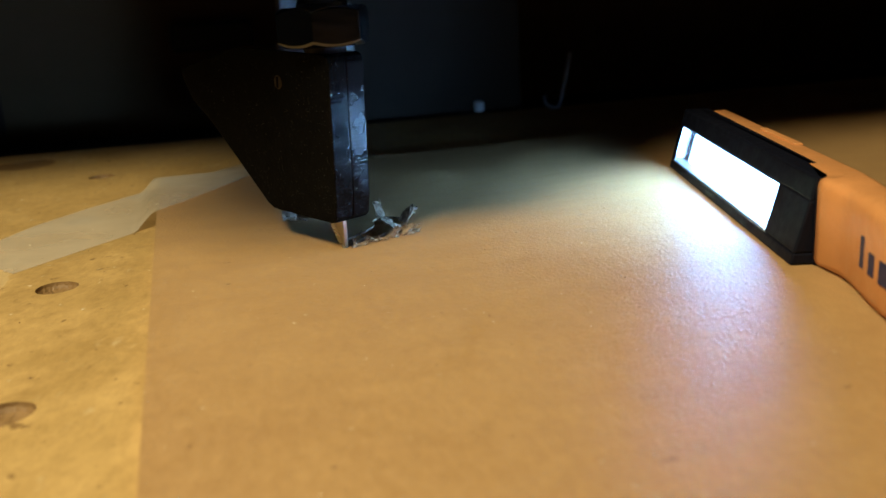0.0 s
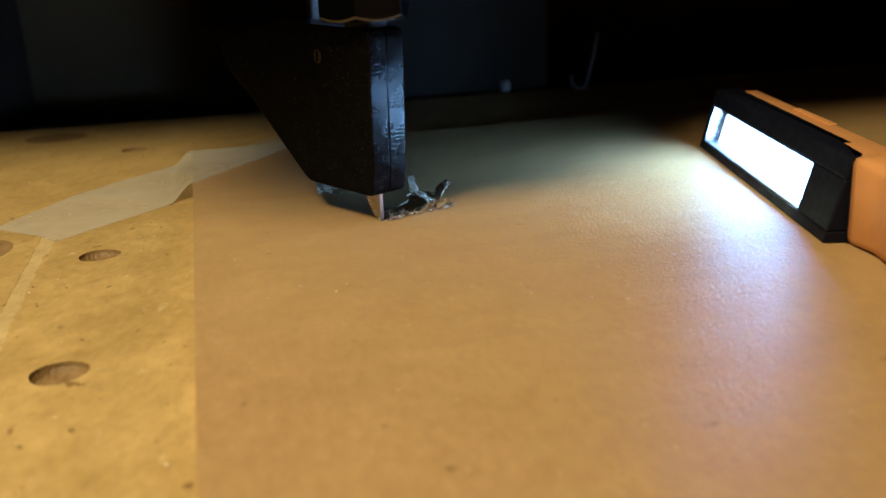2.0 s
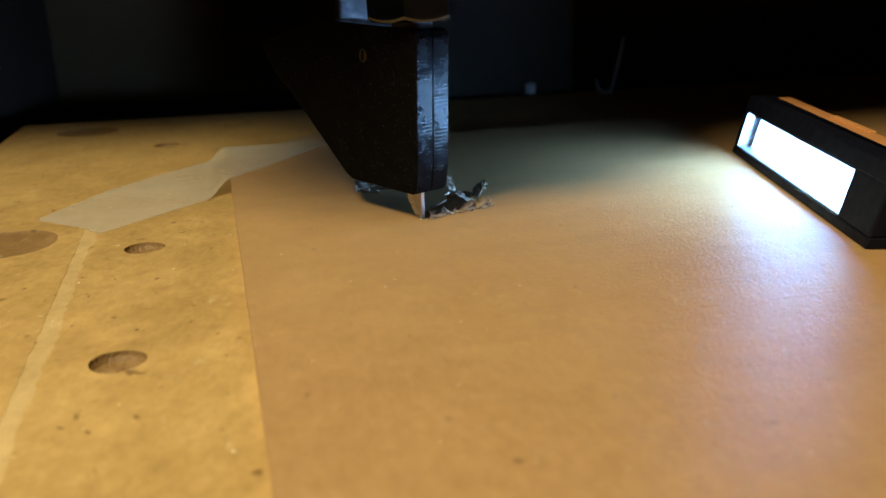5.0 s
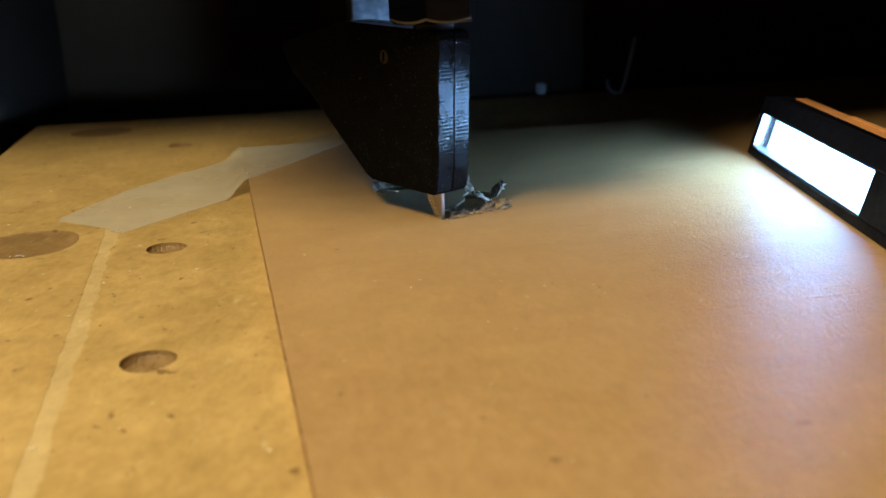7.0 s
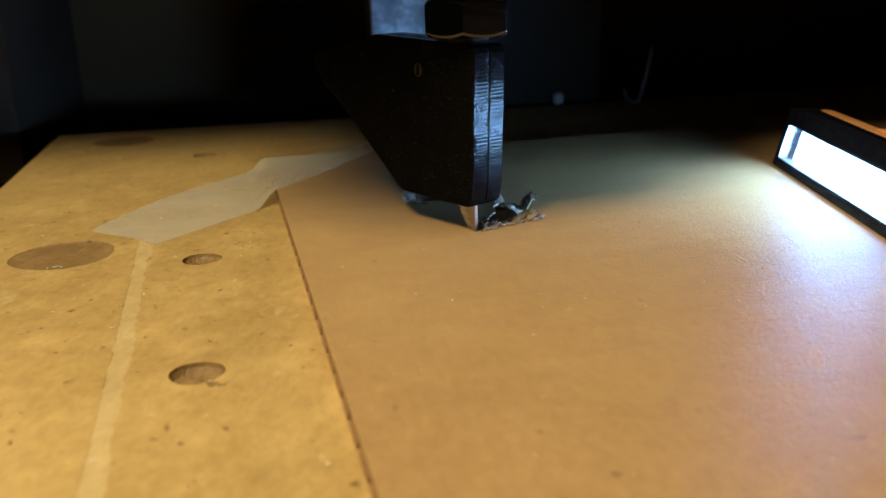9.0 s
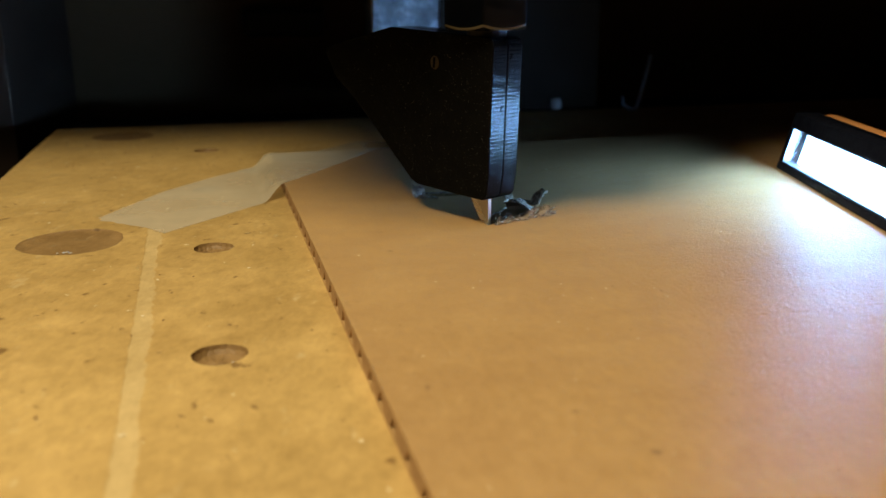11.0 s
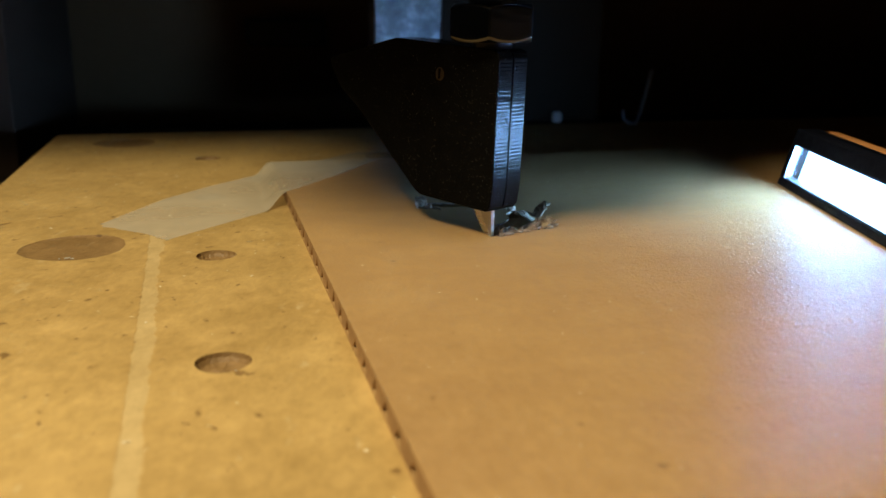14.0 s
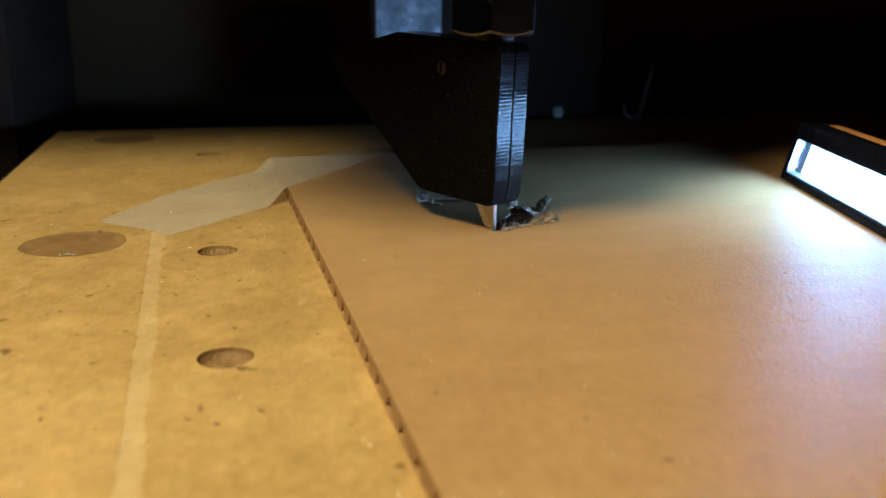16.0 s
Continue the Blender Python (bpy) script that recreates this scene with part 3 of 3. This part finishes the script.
tray_face("tray_floor", [(X0 + 0.02, z_a, 0.02), (X1 - 0.02, z_a, 0.02), (X1 - 0.02, z_a, deep), (X0 + 0.02, z_a, deep)], TRAY, "dark floor of the light tray")
tray_face("tray_roof", [(X0 + 0.02, z_b, 0.02), (X1 - 0.02, z_b, 0.02), (X1 - 0.02, z_b, deep), (X0 + 0.02, z_b, deep)], TRAY, "dark roof of the light tray")
bm = bmesh.new()
frame_piece(bm, X0 - 0.02, X1 + 0.02, Z0 - 0.02, Z1 + 0.02, 0.02)
lens = part("lens", bm, LENS, torch, "clear plastic lens")
lens.visible_shadow = False

# ---- masking tape over the sheet's cut corner ----
tape = thing("masking_tape", 0, 0, 0, 0, "two overlapping strips of cream masking tape holding cardboard down", "tape")
tape_rng = random.Random(8)
UPPER = [(-6.60, 17.12), (-6.35, 18.3), (-6.08, 19.5), (-5.45, 21.0), (-4.85, 22.1), (-4.25, 23.2), (-3.6, 24.4), (-3.0, 25.5), (-2.5, 26.4)]
LOWER = [(-4.95, 15.95), (-4.15, 17.4), (-3.40, 18.75), (-2.85, 20.1), (-2.32, 21.5), (-1.80, 23.0), (-1.35, 24.4), (-0.95, 25.5), (-0.6, 26.4)]


def along_line(line, s):
    k = min(int(s * (len(line) - 1)), len(line) - 2)
    w = s * (len(line) - 1) - k
    return Vector(line[k]).lerp(Vector(line[k + 1]), w)


def tape_strip(s0, s1, over):
    bm = bmesh.new()
    grid = []
    for i in range(91):
        s = s0 + (s1 - s0) * i / 90
        row = []
        for j in range(31):
            w = j / 30
            p = along_line(UPPER, s).lerp(along_line(LOWER, s), w)
            if i == 0:
                p = p - Vector((0.42, 0.907)) * (0.07 * (0.4 + tape_rng.random()) * (1 + math.sin(7 * w)))
            u, v = card_local(p.x, p.y)
            # distance inside the sheet's outline
            inside = min(u, 4.25 - v)
            lift = min(1.0, max(0.0, (inside + 0.50) / 0.48))
            lift = lift * lift * (3 - 2 * lift)
            z = 0.004 + over + 0.290 * lift + 0.012 * lift * (1 - lift) * math.sin(23 * s + 2 * w) + 0.0006 * tape_rng.random()
            row.append(bm.verts.new((p.x, p.y, z)))
        grid.append(row)
    for a, b in zip(grid, grid[1:]):
        for j in range(30):
            bm.faces.new((a[j], a[j + 1], b[j + 1], b[j]))
    bmesh.ops.recalc_face_normals(bm, faces=bm.faces)
    strip = part("strip", bm, TAPE, tape, smooth=True)
    film = strip.modifiers.new("film", "SOLIDIFY")
    film.thickness, film.offset = 0.003 * CM, 1
    strip.modifiers.new("crisp_rim", "EDGE_SPLIT").split_angle = radians(40)


tape_strip(0.0, 0.64, 0.0)
tape_strip(0.47, 1.0, 0.005)

# ---- creases pressed into the sheet ----


def crease(points, width, height):
    bm = bmesh.new()
    rows = []
    for k, p in enumerate(points):
        a, b = Vector(points[max(0, k - 1)]), Vector(points[min(len(points) - 1, k + 1)])
        side = Vector((-(b - a).y, (b - a).x)).normalized() * width
        fade = math.sin(math.pi * (k + 0.3) / (len(points) - 0.4))
        row = []
        for w, h in ((-1, 0), (-0.4, 0.6), (0, 1), (0.4, 0.6), (1, 0)):
            q = card_local(*(Vector(p) + side * w))
            row.append(bm.verts.new((q[0], q[1], THICK - 0.004 + height * h * fade * 1.0 + 0.0045 * h)))
        rows.append(row)
    for a, b in zip(rows, rows[1:]):
        for j in range(4):
            bm.faces.new((a[j], b[j], b[j + 1], a[j + 1]))
    bmesh.ops.recalc_face_normals(bm, faces=bm.faces)
    return part("crease", bm, CARD, card, smooth=True)


def bent(x0, y0, x1, y1, sway, n=14):
    return [(x0 + (x1 - x0) * k / (n - 1) + sway * math.sin(3.0 * k / (n - 1)), y0 + (y1 - y0) * k / (n - 1) + 0.4 * sway * math.sin(7.0 * k / (n - 1))) for k in range(n)]


crease(bent(4.7, 10.75, 6.7, 11.35, 0.05), 0.06, 0.004)
crease(bent(3.65, 10.58, 4.7, 10.8, -0.04), 0.05, 0.003)
for x0, y0, x1, y1, sway in ((1.6, 19.5, 3.4, 21.8, 0.16), (2.4, 18.9, 4.7, 21.0, -0.14), (3.6, 19.4, 5.9, 21.2, 0.12), (1.75, 20.6, 3.1, 22.3, -0.1), (2.6, 18.2, 5.0, 19.6, 0.10),
                             (4.2, 17.9, 6.0, 19.3, -0.08), (3.2, 20.8, 4.6, 22.1, 0.1)):
    crease(bent(x0, y0, x1, y1, sway), 0.15, 0.008)

# ---- things at the back ----
panel = thing("metal_backstop", -2.45, 32.6, 0.0, TURN, "dull dark metal plate standing at the board's rear", "panel")
part("plate", box(bmesh.new(), 2.45, 8.6, 0, 1.2, 0, 16), PANEL, panel, bevel=0.05)
part("side_block", box(bmesh.new(), 0, 2.44, -0.15, 1.2, 0, 16), SMUDGED, panel, "smudged grey aluminium block", bevel=0.08)
for x in (3.2, 7.9):
    bm = lathe(bmesh.new(), [(0.32, 0), (0.32, 0.2), (0.26, 0.28)], n=24)
    bmesh.ops.rotate(bm, matrix=Matrix.Rotation(radians(90), 3, "X"), verts=bm.verts)
    bmesh.ops.translate(bm, vec=(x, 0.0, 13.5), verts=bm.verts)
    part("bolt", bm, STEEL_DARK, panel)
nub = thing("plastic_nub", 4.25, 34.0, 0.0, TURN, "small white plastic nub before the rear panel", "plastic piece")
part("nub", lathe(bmesh.new(), [(0.16, 0), (0.19, 0.05), (0.19, 0.32), (0.14, 0.38)], n=16), WHITE, nub)
hook = thing("wire_hook", 7.0, 33.2, 0.0, 0, "thin grey bent wire hook standing at the rear", "wire hook")
bm = tube(bmesh.new(), [(-0.45, 0, 0.55), (-0.42, 0, 0.25), (-0.2, 0, 0.07), (0.05, 0, 0.09), (0.16, 0, 0.4), (0.34, 0, 1.2), (0.5, 0, 2.0)], 0.07)
part("wire", bm, ALU, hook, smooth=True)
rail = thing("rear_rail", -9.4, 44.6, 2.2, TURN, "dull metal rail bracket on the rear enclosure wall", "rail")
part("bar", box(bmesh.new(), 0, 3.8, 0, 2.4, 0, 1.3), RAIL, rail, bevel=0.15)

# ---- torn paper along the cut ----
shred_rng = random.Random(21)


def torn_flap(x, y, turn, length, width, rise, label):
    """A curled, ragged tongue of torn liner paper."""
    ob = thing("torn_flap", x, y, 0.3, turn, label, "torn paper", group="torn paper along the cut")
    bm = bmesh.new()
    length, rise = 0.8 * length, 0.8 * rise
    n, m = 9, 5
    rows = []
    for i in range(n):
        s = i / (n - 1)
        w = width * (1.15 - 0.5 * s ** 1.5) * (0.8 + 0.4 * shred_rng.random())
        up = rise * math.sin(min(1.0, s * 1.15) * math.pi / 2) * (0.9 + 0.2 * shred_rng.random())
        out = length * (s - 0.35 * s * s * (1 if rise > 0.25 else 0.2))
        rows.append([bm.verts.new((out + 0.03 * shred_rng.random(), w * (j / (m - 1) - 0.5), up + 0.05 * (shred_rng.random() - 0.5) * s - 0.02)) for j in range(m)])
    for a, b in zip(rows, rows[1:]):
        for j in range(m - 1):
            if shred_rng.random() > 0.06:
                bm.faces.new((a[j], b[j], b[j + 1], a[j + 1]))
    p = part("paper", bm, TORN, ob, smooth=False)
    so = p.modifiers.new("paper", "SOLIDIFY")
    so.thickness, so.offset = 0.025 * CM, 0
    for k in range(3):
        bm = bmesh.new()
        a = Vector((length * (0.3 + 0.6 * shred_rng.random()), width * (shred_rng.random() - 0.5), rise * 0.7))
        d = Vector((shred_rng.random() - 0.2, shred_rng.random() - 0.5, shred_rng.random() - 0.3)).normalized() * (0.07 + 0.09 * shred_rng.random())
        side = d.cross(Vector((0.3, 0.2, 1))).normalized() * 0.06
        tube(bm, [a, a + 0.5 * d + side * shred_rng.random(), a + d], [0.012, 0.010, 0.004], 5)
        part("fibre", bm, TORN, p)
    return ob


PALE = "raised pale torn cardboard paper beside the cut"
for x, y, turn in ((0.98, 15.36, -40), (1.12, 15.48, -70), (1.28, 15.60, -45), (1.45, 15.70, -75), (1.62, 15.80, -50), (1.80, 15.92, -30), (1.92, 16.06, 5)):
    torn_flap(x, y, turn, 0.14 + 0.08 * shred_rng.random(), 0.16, 0.035 + 0.03 * shred_rng.random(), PALE)
torn_flap(1.70, 15.95, 20, 0.42, 0.30, 0.16, PALE)
torn_flap(1.45, 15.78, 35, 0.45, 0.22, 0.12, PALE)
torn_flap(1.72, 16.30, 160, 0.50, 0.22, 0.22, PALE)
torn_flap(1.75, 16.85, 40, 0.42, 0.20, 0.27, "upright pale shred of torn cardboard paper")
torn_flap(1.35, 17.30, 110, 0.36, 0.16, 0.30, "upright pale shred of torn cardboard paper")
torn_flap(1.10, 15.48, 60, 0.30, 0.18, 0.06, PALE)
torn_flap(-0.20, 17.45, 250, 0.30, 0.30, 0.10, "pale torn cardboard lip at the cut's other end")
torn_flap(-0.42, 17.60, 100, 0.30, 0.22, 0.20, "pale torn cardboard lip at the cut's other end")
torn_flap(0.95, 15.26, 10, 0.10, 0.09, 0.05, "tiny pale paper curl at the blade tip")

# ---- dust and chips ----
dust = random.Random(33)


def chips(name, count, place, z, mat, label, size):
    bm = bmesh.new()
    for _ in range(count):
        x, y = place()
        a = dust.random() * math.pi
        ln, wd = size * (0.4 + dust.random() ** 2), size * (0.14 + 0.4 * dust.random() ** 2)
        c, s = math.cos(a), math.sin(a)
        lift = 0.4 * wd
        pts = [(-ln, -wd, 0), (ln, -wd, 0.3 * wd), (ln, wd, 0), (-ln, wd, 0), (-ln * 0.8, -wd * 0.6, lift), (ln * 0.8, -wd * 0.6, 1.5 * lift), (ln * 0.7, wd * 0.6, lift), (-ln * 0.8, wd * 0.6, lift)]
        vs = [bm.verts.new((x + c * px - s * py, y + s * px + c * py, z + pz)) for px, py, pz in pts]
        for i in ((0, 3, 2, 1), (4, 5, 6, 7), (0, 1, 5, 4), (1, 2, 6, 5), (2, 3, 7, 6), (3, 0, 4, 7)):
            bm.faces.new([vs[k] for k in i])
    return tagged(part(name, bm, mat), label, "debris", kind="stuff")


def on_board():
    while True:
        q = 29 * dust.random() ** 1.3
        p = dust.random() * 11
        x, y = at(p, q)
        if card_local(x, y)[0] < -0.1 and all(math.hypot(x - hx, y - hy) > r + 0.06 for hx, hy, r, d in holes):
            return x, y


def on_card():
    while True:
        u, v = dust.random() * 11, -14 + 16 * dust.random()
        p = Vector((-3.22, 18.6)) + u * CX + v * CY
        if math.hypot(p.x - 1.2, p.y - 16.2) > 1.6 and p.x < 7.0:
            return p.x, p.y


# bright slivers at the rim of the large hole
sliver = thing("bright_sliver", -6.32, 14.70, -0.02, 25, "tiny bright sliver lying in a drilled hole", "sliver")
bm = bmesh.new()
slab(bm, [(-0.035, 0.0), (0.03, 0.0), (0.035, 0.006), (0.01, 0.018), (-0.02, 0.014)], -0.010, 0.008)
part("sliver", bm, WHITE, sliver)
for x, y, turn in ((-6.41, 14.64, 100), (-6.20, 14.66, 160), (-6.27, 14.72, 60)):
    copy_thing(sliver, pose(x * CM, y * CM, -0.015 * CM, 0, 12, turn))
copy_thing(sliver, pose(-2.46 * CM, 10.06 * CM, -0.10 * CM, 0, -30, 80))
DARK_CHIP = mdf_material("dark_chip", (0.12, 0.055, 0.018), (0.20, 0.10, 0.035), 0.5, 0.1)
PALE_CHIP = mdf_material("pale_chip", (0.6, 0.52, 0.36), (0.82, 0.74, 0.56), 0.4, 0.1)
chips("dark_chips", 170, on_board, 0.002, DARK_CHIP, "small dark wood chips scattered on the board", 0.032)
chips("pale_chips", 150, on_board, 0.002, PALE_CHIP, "small pale shavings scattered on the board", 0.030)
chips("paper_dust", 170, on_card, 0.302, PALE_CHIP, "fine pale dust specks on the cardboard", 0.018)
chips("dark_dust", 100, on_card, 0.302, DARK_CHIP, "fine dark specks on the cardboard", 0.018)
